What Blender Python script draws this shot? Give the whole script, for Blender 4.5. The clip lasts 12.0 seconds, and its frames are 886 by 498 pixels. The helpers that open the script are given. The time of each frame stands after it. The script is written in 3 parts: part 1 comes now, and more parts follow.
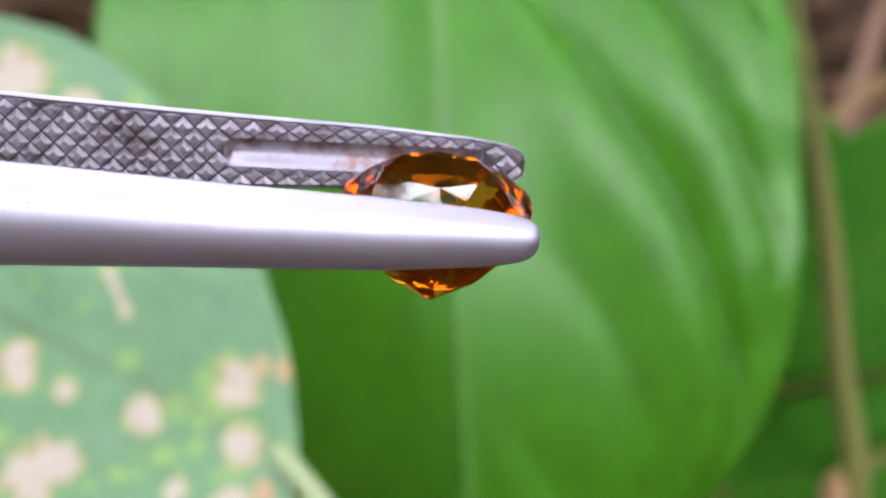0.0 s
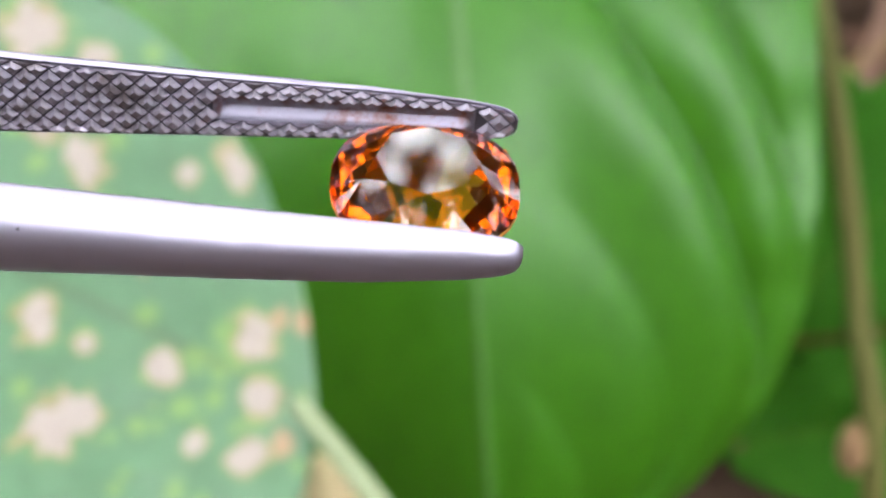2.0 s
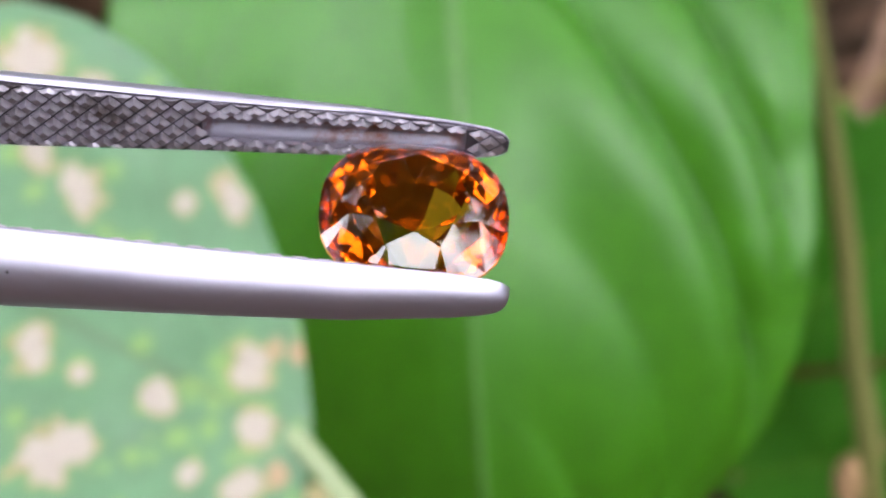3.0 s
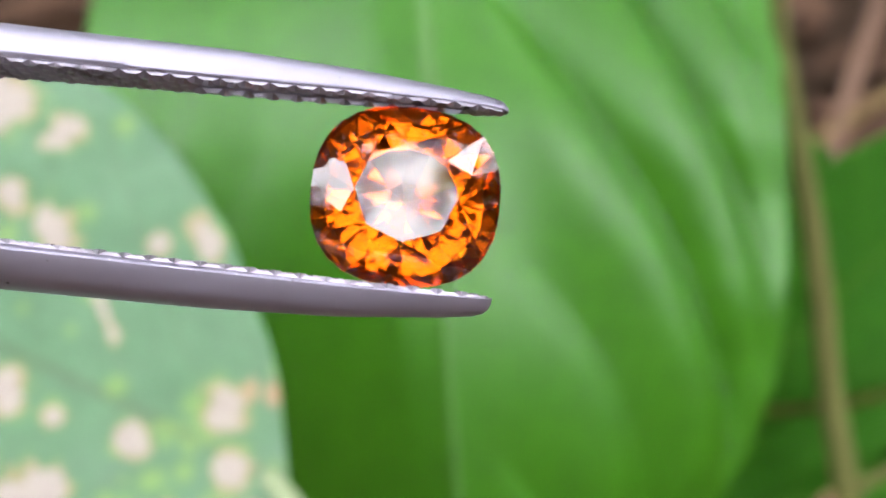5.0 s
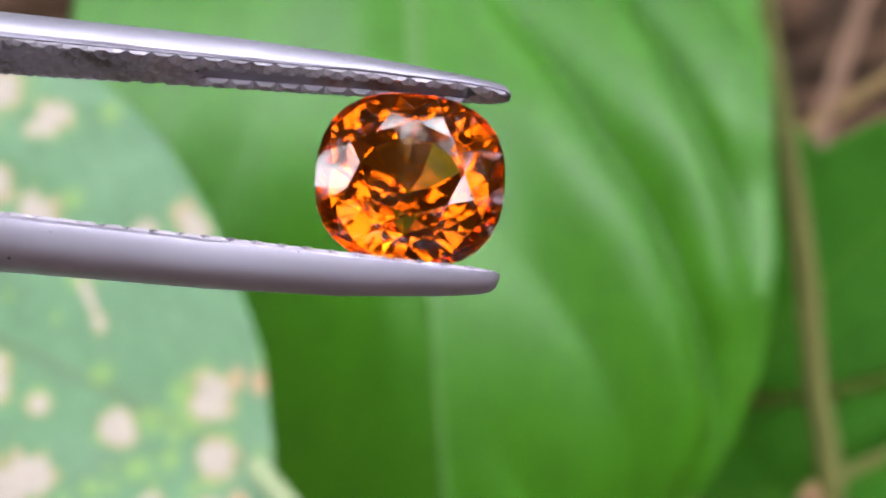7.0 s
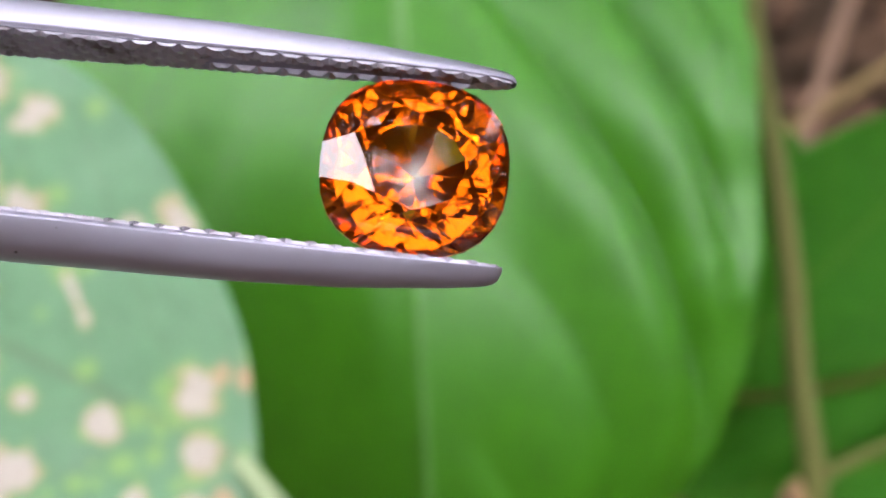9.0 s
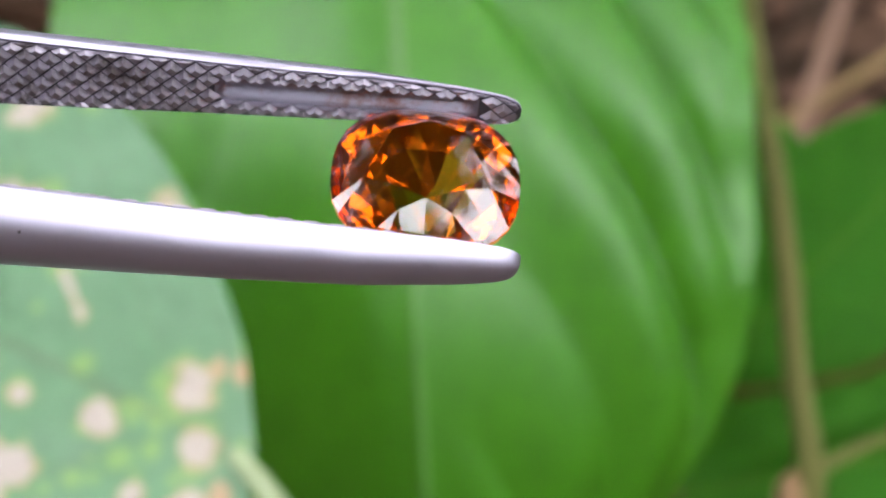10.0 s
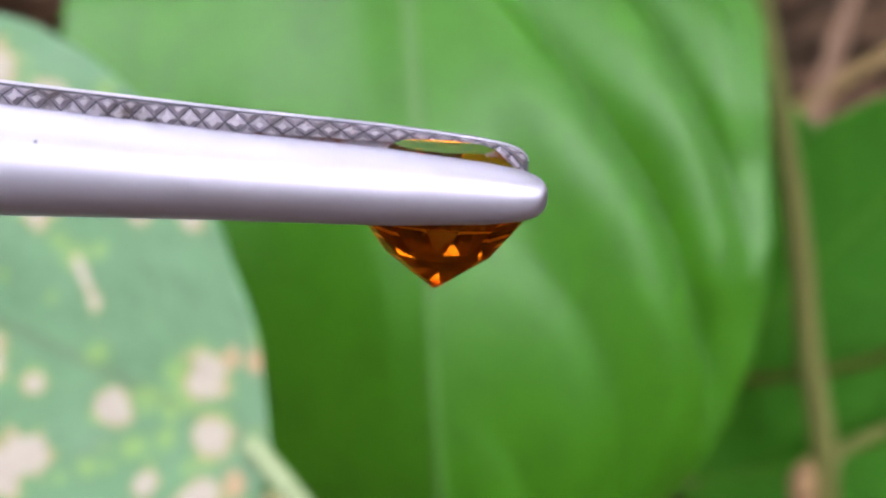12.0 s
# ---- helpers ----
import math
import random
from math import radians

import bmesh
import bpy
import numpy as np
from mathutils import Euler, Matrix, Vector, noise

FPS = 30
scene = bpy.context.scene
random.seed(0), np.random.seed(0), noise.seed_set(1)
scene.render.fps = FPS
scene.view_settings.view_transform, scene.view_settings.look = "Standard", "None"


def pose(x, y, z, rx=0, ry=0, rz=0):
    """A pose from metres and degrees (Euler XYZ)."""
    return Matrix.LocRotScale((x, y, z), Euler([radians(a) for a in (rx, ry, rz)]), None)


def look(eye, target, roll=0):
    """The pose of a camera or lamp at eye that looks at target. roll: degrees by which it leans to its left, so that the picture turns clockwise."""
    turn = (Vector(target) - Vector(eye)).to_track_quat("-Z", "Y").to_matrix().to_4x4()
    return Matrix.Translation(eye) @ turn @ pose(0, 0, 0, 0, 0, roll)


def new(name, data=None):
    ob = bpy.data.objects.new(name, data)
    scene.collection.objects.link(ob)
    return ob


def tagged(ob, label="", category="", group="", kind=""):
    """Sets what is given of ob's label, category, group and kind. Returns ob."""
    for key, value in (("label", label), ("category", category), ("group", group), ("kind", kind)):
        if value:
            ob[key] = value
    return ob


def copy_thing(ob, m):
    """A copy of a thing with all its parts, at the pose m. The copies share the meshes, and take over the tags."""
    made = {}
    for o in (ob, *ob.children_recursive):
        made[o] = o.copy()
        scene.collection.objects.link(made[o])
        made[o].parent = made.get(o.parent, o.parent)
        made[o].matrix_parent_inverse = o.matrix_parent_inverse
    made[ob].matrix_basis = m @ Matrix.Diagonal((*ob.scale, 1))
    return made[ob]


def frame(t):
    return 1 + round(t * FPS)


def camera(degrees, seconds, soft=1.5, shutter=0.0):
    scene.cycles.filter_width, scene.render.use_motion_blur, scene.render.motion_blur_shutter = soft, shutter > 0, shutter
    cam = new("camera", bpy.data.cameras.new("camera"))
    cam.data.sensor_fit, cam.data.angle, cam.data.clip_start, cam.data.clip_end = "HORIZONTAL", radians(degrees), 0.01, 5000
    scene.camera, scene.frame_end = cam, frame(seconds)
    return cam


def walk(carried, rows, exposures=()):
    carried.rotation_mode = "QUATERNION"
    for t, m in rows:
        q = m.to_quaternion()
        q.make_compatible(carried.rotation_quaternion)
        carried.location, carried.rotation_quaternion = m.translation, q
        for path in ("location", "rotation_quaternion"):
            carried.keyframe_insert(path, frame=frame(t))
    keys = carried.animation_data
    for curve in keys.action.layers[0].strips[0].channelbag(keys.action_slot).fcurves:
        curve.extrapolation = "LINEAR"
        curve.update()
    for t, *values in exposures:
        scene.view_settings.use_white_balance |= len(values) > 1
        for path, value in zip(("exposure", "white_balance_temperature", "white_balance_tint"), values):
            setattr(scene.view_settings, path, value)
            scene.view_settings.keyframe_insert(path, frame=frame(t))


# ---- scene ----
cam = camera(34, 12.0, soft=2.1)
cam.data.dof.use_dof = True
cam.data.dof.focus_distance = 0.0600
cam.data.dof.aperture_fstop = 50.0

walk(cam, [
    (0.0, pose(0, 0, 0.3, 63.938, 0.119, 0.647)),
    (0.5, pose(0, 0, 0.3, 63.874, 0.036, 0.575)),
    (1.0, pose(0, 0, 0.3, 63.281, 0.122, 0.709)),
    (1.5, pose(0, 0, 0.3, 62.689, 0.462, 1.329)),
    (2.0, pose(0, 0, 0.3, 62.070, 0.525, 1.219)),
    (2.5, pose(0, 0, 0.3, 62.647, 0.443, 1.355)),
    (3.0, pose(0, 0, 0.3, 63.276, 0.304, 1.159)),
    (3.2, pose(0, 0, 0.3, 63.443, 0.285, 1.171)),
    (4.8, pose(0, 0, 0.3, 64.753, 0.130, 0.365)),
    (5.0, pose(0, 0, 0.3, 64.863, 0.111, 0.169)),
    (5.5, pose(0, 0, 0.3, 65.000, -0.000, 0.000)),
    (6.0, pose(0, 0, 0.3, 65.084, -0.235, -0.046)),
    (6.5, pose(0, 0, 0.3, 64.685, -0.215, -0.059)),
    (7.0, pose(0, 0, 0.3, 64.415, -0.256, -0.244)),
    (7.2, pose(0, 0, 0.3, 64.417, -0.304, -0.176)),
    (8.8, pose(0, 0, 0.3, 64.408, -0.685, -0.272)),
    (9.0, pose(0, 0, 0.3, 64.293, -0.733, -0.635)),
    (9.5, pose(0, 0, 0.3, 64.161, -0.844, -0.820)),
    (10.0, pose(0, 0, 0.3, 64.043, -0.721, -0.800)),
    (10.5, pose(0, 0, 0.3, 64.110, -0.815, -0.809)),
    (11.0, pose(0, 0, 0.3, 63.761, -0.624, -0.705)),
    (11.5, pose(0, 0, 0.3, 63.697, -0.601, -0.675)),
    (12.0, pose(0, 0, 0.3, 63.582, -0.309, -0.429)),
], exposures=[(0.0, 0.7, 6180, 14.5), (6.0, 0.7, 6180, 14.5), (9.0, 0.66, 6180, 14.5), (12.0, 0.66, 6180, 14.5)])

# ------------------------------------------------------------------ light
world = bpy.data.worlds.new("sky")
scene.world = world
world.use_nodes = True
wn, wl = world.node_tree.nodes, world.node_tree.links
sky = wn.new("ShaderNodeTexSky")
sky.sky_type = "NISHITA"
sky.sun_disc = False
sky.sun_elevation = radians(60)
sky.sun_rotation = radians(142)
sky.air_density = 1.0
sky.dust_density = 6.0
sky.ozone_density = 0.6
cloud = wn.new("ShaderNodeMix")          # thin even overcast over the sky
cloud.data_type = "RGBA"
cloud.inputs[0].default_value = 0.8
dome = wn.new("ShaderNodeTexCoord")
height = wn.new("ShaderNodeSeparateXYZ")
wl.new(dome.outputs["Generated"], height.inputs[0])
veil = wn.new("ShaderNodeValToRGB")      # an overcast sky is brightest overhead
veil.color_ramp.elements[0].color = (0.3, 0.3, 0.306, 1)
veil.color_ramp.elements[1].color = (1.0, 1.0, 1.0, 1)
middle = veil.color_ramp.elements.new(0.5)
middle.color = (0.85, 0.85, 0.86, 1)
wl.new(height.outputs[2], veil.inputs[0])
bright = wn.new("ShaderNodeVectorMath")
bright.operation = "SCALE"
bright.inputs[3].default_value = 75.0
wl.new(veil.outputs[0], bright.inputs[0])
wl.new(bright.outputs[0], cloud.inputs[7])
wl.new(sky.outputs[0], cloud.inputs[6])
wl.new(cloud.outputs[2], wn["Background"].inputs[0])
wn["Background"].inputs[1].default_value = 0.12

sun = new("sun", bpy.data.lights.new("sun", "SUN"))
sun.data.energy = 3.0
sun.data.angle = radians(36)
sun.data.color = (1.0, 0.96, 0.9)
sun.matrix_world = look((0.62, -0.8, 1.73), (0, 0, 0))


# ------------------------------------------------------------------ materials
def material(name):
    m = bpy.data.materials.new(name)
    m.use_nodes = True
    n, l = m.node_tree.nodes, m.node_tree.links
    return m, n, l, n["Principled BSDF"]


def tex_noise(n, l, scale, detail=4.0, vec=None, rough=0.55, distortion=0.0):
    t = n.new("ShaderNodeTexNoise")
    t.inputs["Scale"].default_value = scale
    t.inputs["Detail"].default_value = detail
    t.inputs["Roughness"].default_value = rough
    t.inputs["Distortion"].default_value = distortion
    if vec is not None:
        l.new(vec, t.inputs["Vector"])
    return t.outputs["Fac"]


def coords(n, l, scale=(1, 1, 1)):
    c = n.new("ShaderNodeTexCoord")
    m = n.new("ShaderNodeMapping")
    m.inputs["Scale"].default_value = scale
    l.new(c.outputs["Object"], m.inputs["Vector"])
    return m.outputs["Vector"]


def ramp(n, l, fac, stops):
    r = n.new("ShaderNodeValToRGB")
    while len(r.color_ramp.elements) < len(stops):
        r.color_ramp.elements.new(0.5)
    for e, (p, c) in zip(r.color_ramp.elements, stops):
        e.position = p
        e.color = (*c, 1) if len(c) == 3 else c
    l.new(fac, r.inputs["Fac"])
    return r.outputs["Color"]


def mix(n, l, fac, a, b, mode="MIX"):
    m = n.new("ShaderNodeMix")
    m.data_type = "RGBA"
    m.blend_type = mode
    for sock, v in ((m.inputs[0], fac), (m.inputs[6], a), (m.inputs[7], b)):
        if isinstance(v, (int, float)):
            sock.default_value = v
        elif isinstance(v, tuple):
            sock.default_value = (*v, 1)
        else:
            l.new(v, sock)
    return m.outputs[2]


def scaled(n, l, v, factor, add=0.0):
    m = n.new("ShaderNodeMath")
    m.operation = "MULTIPLY_ADD"
    l.new(v, m.inputs[0])
    m.inputs[1].default_value = factor
    m.inputs[2].default_value = add
    return m.outputs[0]


def bump(n, l, bsdf, height, distance, strength=0.5):
    b = n.new("ShaderNodeBump")
    b.inputs["Strength"].default_value = strength
    b.inputs["Distance"].default_value = distance
    l.new(height, b.inputs["Height"])
    l.new(b.outputs["Normal"], bsdf.inputs["Normal"])


def attribute(n, name):
    a = n.new("ShaderNodeAttribute")
    a.attribute_name = name
    return a.outputs["Fac"]


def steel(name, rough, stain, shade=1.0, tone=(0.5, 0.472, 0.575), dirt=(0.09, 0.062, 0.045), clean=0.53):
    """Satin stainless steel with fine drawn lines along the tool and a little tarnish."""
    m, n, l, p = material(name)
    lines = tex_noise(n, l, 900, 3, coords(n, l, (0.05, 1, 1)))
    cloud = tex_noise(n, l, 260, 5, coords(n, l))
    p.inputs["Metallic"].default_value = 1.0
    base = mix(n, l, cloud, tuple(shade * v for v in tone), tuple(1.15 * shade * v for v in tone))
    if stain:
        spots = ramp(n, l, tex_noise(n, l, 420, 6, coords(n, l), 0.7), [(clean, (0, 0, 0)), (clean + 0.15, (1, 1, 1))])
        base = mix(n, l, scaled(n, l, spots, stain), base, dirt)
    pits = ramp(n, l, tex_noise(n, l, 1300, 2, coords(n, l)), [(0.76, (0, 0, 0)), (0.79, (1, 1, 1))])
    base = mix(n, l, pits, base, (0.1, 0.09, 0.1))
    l.new(base, p.inputs["Base Color"])
    l.new(scaled(n, l, lines, 0.16, rough), p.inputs["Roughness"])
    bump(n, l, p, lines, 0.00001, 0.12)
    return m


def leaf_green(name, dark, light, vein, rough=0.36, glow=0.25, gloss=0.45):
    """A living leaf: waxy upper skin, mottled green, paler veins, some light passing through."""
    m, n, l, p = material(name)
    c = coords(n, l)
    big = tex_noise(n, l, 35, 3, c)
    fine = tex_noise(n, l, 900, 4, c)
    green = mix(n, l, big, dark, light)
    green = mix(n, l, scaled(n, l, fine, 0.35), green, tuple(0.6 * v for v in dark))
    patch = ramp(n, l, tex_noise(n, l, 150, 4, c, 0.6, 0.6), [(0.42, (0, 0, 0)), (0.66, (1, 1, 1))])
    green = mix(n, l, scaled(n, l, patch, 0.3), green, tuple(0.55 * v for v in dark))
    green = mix(n, l, attribute(n, "vein"), green, vein)
    l.new(green, p.inputs["Base Color"])
    l.new(scaled(n, l, fine, 0.14, rough), p.inputs["Roughness"])
    p.inputs["Specular IOR Level"].default_value = gloss
    bump(n, l, p, fine, 0.0002, 0.4)
    t = n.new("ShaderNodeBsdfTranslucent")
    l.new(mix(n, l, 0.35, green, (0.35, 0.6, 0.05)), t.inputs["Color"])
    s = n.new("ShaderNodeMixShader")
    s.inputs[0].default_value = glow
    l.new(p.outputs[0], s.inputs[1])
    l.new(t.outputs[0], s.inputs[2])
    l.new(s.outputs[0], n["Material Output"].inputs[0])
    return m, n, l, p, green, t


MAT_STEEL = steel("satin_steel", 0.42, 0, 0.9)
MAT_SLOT = steel("slot_steel", 0.44, 0.9, 0.62, dirt=(0.2, 0.075, 0.04), clean=0.46)
# tarnish plus the shade between the teeth, both put into a dark tone
MAT_GROOVE = steel("shaded_groove_steel", 0.6, 0.4, 0.24)
MAT_KNURL = steel("knurled_steel", 0.43, 0.7, 0.72, (0.52, 0.476, 0.55))

MAT_LEAF, *_ = leaf_green("broad_leaf", (0.038, 0.172, 0.002), (0.079, 0.297, 0.009), (0.084, 0.28, 0.03), 0.32, 0.22, 0.62)
# darker copy of the leaf green: the shade behind the stem is in the colour
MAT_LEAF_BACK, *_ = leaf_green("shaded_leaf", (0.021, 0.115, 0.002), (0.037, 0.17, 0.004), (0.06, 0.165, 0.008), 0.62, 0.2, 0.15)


def spotted_leaf_material():
    m, n, l, p, green, t = leaf_green("spotted_leaf", (0.1, 0.225, 0.105), (0.145, 0.29, 0.145), (0.09, 0.15, 0.07), 0.34, 0.15, 0.6)
    halo = mix(n, l, attribute(n, "halo"), green, (0.24, 0.38, 0.07))
    rim = mix(n, l, attribute(n, "rim"), halo, (0.4, 0.26, 0.14))
    mottled = mix(n, l, tex_noise(n, l, 500, 4, coords(n, l)), (0.33, 0.275, 0.225), (0.47, 0.41, 0.355))
    col = mix(n, l, attribute(n, "spot"), rim, mottled)
    l.new(col, p.inputs["Base Color"])
    l.new(col, t.inputs["Color"])
    return m


MAT_SPOTTED = spotted_leaf_material()


def plain_organic(name, a, b, scale, rough, relief=0.0003, gloss=0.5):
    m, n, l, p = material(name)
    c = coords(n, l)
    f = tex_noise(n, l, scale, 5, c)
    l.new(mix(n, l, f, a, b), p.inputs["Base Color"])
    p.inputs["Roughness"].default_value = rough
    p.inputs["Specular IOR Level"].default_value = gloss
    bump(n, l, p, tex_noise(n, l, scale * 8, 4, c), relief, 0.5)
    return m


MAT_MIDRIB = plain_organic("midrib", (0.065, 0.19, 0.025), (0.12, 0.24, 0.06), 90, 0.4)
MAT_PETIOLE = plain_organic("pale_petiole", (0.2, 0.28, 0.12), (0.34, 0.38, 0.22), 120, 0.5)
MAT_STEM = plain_organic("olive_stem", (0.07, 0.085, 0.008), (0.125, 0.115, 0.022), 60, 0.8)
MAT_KNOT = plain_organic("woody_knot", (0.2, 0.11, 0.045), (0.34, 0.21, 0.1), 200, 0.75)
MAT_WITHERED = plain_organic("withered_leaf", (0.45, 0.3, 0.2), (0.5, 0.5, 0.2), 140, 0.7)
MAT_STALK = plain_organic("dry_stalk", (0.15, 0.09, 0.06), (0.26, 0.165, 0.115), 120, 0.85, 0.0003, 0.15)
MAT_TWIG = plain_organic("reddish_twig", (0.16, 0.1, 0.03), (0.24, 0.16, 0.06), 120, 0.7)
MAT_RIM_STRIP = plain_organic("olive_rim_strip", (0.04, 0.062, 0.006), (0.075, 0.075, 0.012), 120, 0.8, 0.0003, 0.15)
MAT_SOIL = plain_organic("leaf_mould", (0.028, 0.018, 0.012), (0.06, 0.038, 0.025), 30, 0.95, 0.004, 0.05)


def litter_material():
    m, n, l, p = material("dead_leaf")
    info = n.new("ShaderNodeObjectInfo")
    a = mix(n, l, info.outputs["Random"], (0.05, 0.027, 0.015), (0.19, 0.105, 0.065))
    f = tex_noise(n, l, 70, 5, coords(n, l))
    l.new(mix(n, l, scaled(n, l, f, 0.8), a, (0.05, 0.03, 0.02)), p.inputs["Base Color"])
    p.inputs["Roughness"].default_value = 0.8
    p.inputs["Specular IOR Level"].default_value = 0.1
    bump(n, l, p, tex_noise(n, l, 400, 4, coords(n, l)), 0.0006, 0.6)
    return m


MAT_LITTER = litter_material()


def gem_material(name, rough=0.0, clear=1.0):
    """Clear orange stone: light is coloured on its way in and out, the polished skin mirrors white."""
    m, n, l, p = material(name)
    zone = tex_noise(n, l, 240, 3, coords(n, l))
    l.new(mix(n, l, zone, (0.8, 0.35, 0.032), (0.87, 0.44, 0.055)), p.inputs["Base Color"])
    p.inputs["Transmission Weight"].default_value = clear
    p.inputs["Roughness"].default_value = rough
    p.inputs["IOR"].default_value = 1.78
    return m


def pavilion_material():
    """The lower facets: each turn of the light inside the stone makes it redder."""
    m, n, l, p = material("orange_pavilion")
    n.remove(p)
    zone = tex_noise(n, l, 240, 3, coords(n, l))
    g = n.new("ShaderNodeBsdfGlass")
    l.new(mix(n, l, zone, (0.67, 0.335, 0.042), (0.77, 0.425, 0.068)), g.inputs["Color"])
    g.inputs["Roughness"].default_value = 0.0
    g.inputs["IOR"].default_value = 1.78
    haze = n.new("ShaderNodeBsdfTranslucent")            # fine inclusions scatter a little light
    haze.inputs["Color"].default_value = (0.85, 0.27, 0.02, 1)
    both = n.new("ShaderNodeMixShader")
    both.inputs[0].default_value = 0.05
    l.new(g.outputs[0], both.inputs[1])
    l.new(haze.outputs[0], both.inputs[2])
    l.new(both.outputs[0], n["Material Output"].inputs[0])
    return m


MAT_GEM = gem_material("orange_gemstone")
MAT_GIRDLE = gem_material("bruted_girdle", 0.5, 0.25)
MAT_PAVILION = pavilion_material()


# ------------------------------------------------------------------ mesh helpers
def part(name, bm, mat, parent=None, label="", smooth=True):
    me = bpy.data.meshes.new(name)
    bm.normal_update()
    bm.to_mesh(me)
    bm.free()
    me.materials.append(mat)
    for f in me.polygons:
        f.use_smooth = smooth
    ob = new(name, me)
    if parent is not None:
        ob.parent = parent
    if label:
        ob["label"] = label
    return ob


def empty(name):
    ob = new(name)
    ob.empty_display_size = 0.01
    return ob


def lerp(table, x):
    xs, ys = zip(*table)
    return float(np.interp(x, xs, ys))


def spline(points, steps):
    """Catmull-Rom way through a few points."""
    p = [Vector(q) for q in points]
    p = [2 * p[0] - p[1], *p, 2 * p[-1] - p[-2]]
    out = []
    for i in range(1, len(p) - 2):
        for k in range(steps):
            t = k / steps
            a, b, c, d = p[i - 1 : i + 3]
            out.append(0.5 * (2 * b + (c - a) * t + (2 * a - 5 * b + 4 * c - d) * t * t + (3 * b - a - 3 * c + d) * t**3))
    out.append(p[-2])
    return out


def tube(points, radius, steps=8, sides=12, lumps=0.0):
    """A tapered round stalk along a way; radius is a function of the share of its length."""
    way = spline(points, steps)
    bm = bmesh.new()
    rings = []
    up = Vector((0.31, 0.2, 0.93))
    for i, q in enumerate(way):
        ahead = (way[min(i + 1, len(way) - 1)] - way[max(i - 1, 0)]).normalized()
        side = ahead.cross(up).normalized()
        top = side.cross(ahead)
        r = radius(i / (len(way) - 1))
        ring = []
        for k in range(sides):
            a = math.tau * k / sides
            d = side * math.cos(a) + top * math.sin(a)
            g = 1 + lumps * noise.noise(q * 300 + d * 1.5)
            ring.append(bm.verts.new(q + d * r * g))
        rings.append(ring)
    for a, b in zip(rings, rings[1:]):
        for k in range(sides):
            bm.faces.new((a[k], a[(k + 1) % sides], b[(k + 1) % sides], b[k]))
    bm.faces.new(rings[0][::-1])
    bm.faces.new(rings[-1])
    bmesh.ops.recalc_face_normals(bm, faces=bm.faces)
    return bm


def thicken(ob, thickness):
    s = ob.modifiers.new("thickness", "SOLIDIFY")
    s.thickness, s.offset = thickness, -1


def store(ob, name, values):
    a = ob.data.attributes.new(name, "FLOAT", "POINT")
    a.data.foreach_set("value", np.asarray(values, np.float32))


def smoothstep(a, b, x):
    t = np.clip((np.asarray(x, float) - a) / (b - a), 0, 1)
    return t * t * (3 - 2 * t)


# ------------------------------------------------------------------ ground
def build_ground():
    bm = bmesh.new()
    n = 140
    grid = []
    for j in range(n + 1):
        row = []
        for i in range(n + 1):
            u, v = 2 * i / n - 1, 2 * j / n - 1
            x = math.copysign(abs(u) ** 5 * 400 + abs(u) * 1.5, u)
            y = math.copysign(abs(v) ** 5 * 400 + abs(v) * 1.5, v) + 0.6
            z = 0.018 * noise.noise(Vector((x * 6, y * 6, 0))) + 0.008 * noise.noise(Vector((x * 25, y * 25, 3)))
            row.append(bm.verts.new((x, y, z)))
        grid.append(row)
    for j in range(n):
        for i in range(n):
            bm.faces.new((grid[j][i], grid[j][i + 1], grid[j + 1][i + 1], grid[j + 1][i]))
    return tagged(part("ground", bm, MAT_SOIL), "dark brown forest soil under fallen leaves", "ground", kind="structure")


build_ground()


def build_litter():
    """Dry curled leaves strewn over the soil."""
    rng = random.Random(5)
    kinds = []
    for k in range(5):
        bm = bmesh.new()
        n, m = 14, 7
        length, width, curl = 0.09 + 0.02 * k, 0.02 + 0.004 * k, 0.4 + 0.35 * k
        rows = []
        for j in range(n + 1):
            t = j / n
            w = width * (math.sin(math.pi * t ** 0.85) ** 0.8 + 0.02)
            row = []
            for i in range(m + 1):
                u = 2 * i / m - 1
                a = u * curl
                x = w * math.sin(a) / max(curl, 0.1)
                z = w * (1 - math.cos(a)) / max(curl, 0.1) + 0.012 * math.sin(t * 3 + k) + 0.003 * noise.noise(Vector((u * 3, t * 6, k)))
                row.append(bm.verts.new((x, (t - 0.5) * length, z)))
            rows.append(row)
        for a, b in zip(rows, rows[1:]):
            for i in range(m):
                bm.faces.new((a[i], a[i + 1], b[i + 1], b[i]))
        ob = part("dead_leaf", bm, MAT_LITTER)
        thicken(ob, 0.0006)
        tagged(ob, "dry curled brown leaf lying on the soil", "dead leaf", "fallen leaves on the ground")
        kinds.append(ob)

    def spot():
        a, r = rng.uniform(0, math.tau), 0.75 * math.sqrt(rng.random())
        x, y = 0.2 + r * math.cos(a), 1.0 + 0.8 * r * math.sin(a)
        return pose(x, y, 0.012 + rng.uniform(0, 0.02), rng.uniform(-20, 25), rng.uniform(-25, 25), rng.uniform(0, 360))

    for ob in kinds:
        ob.matrix_basis = spot()
    for k in range(200):
        copy_thing(kinds[k % 5], spot())


build_litter()


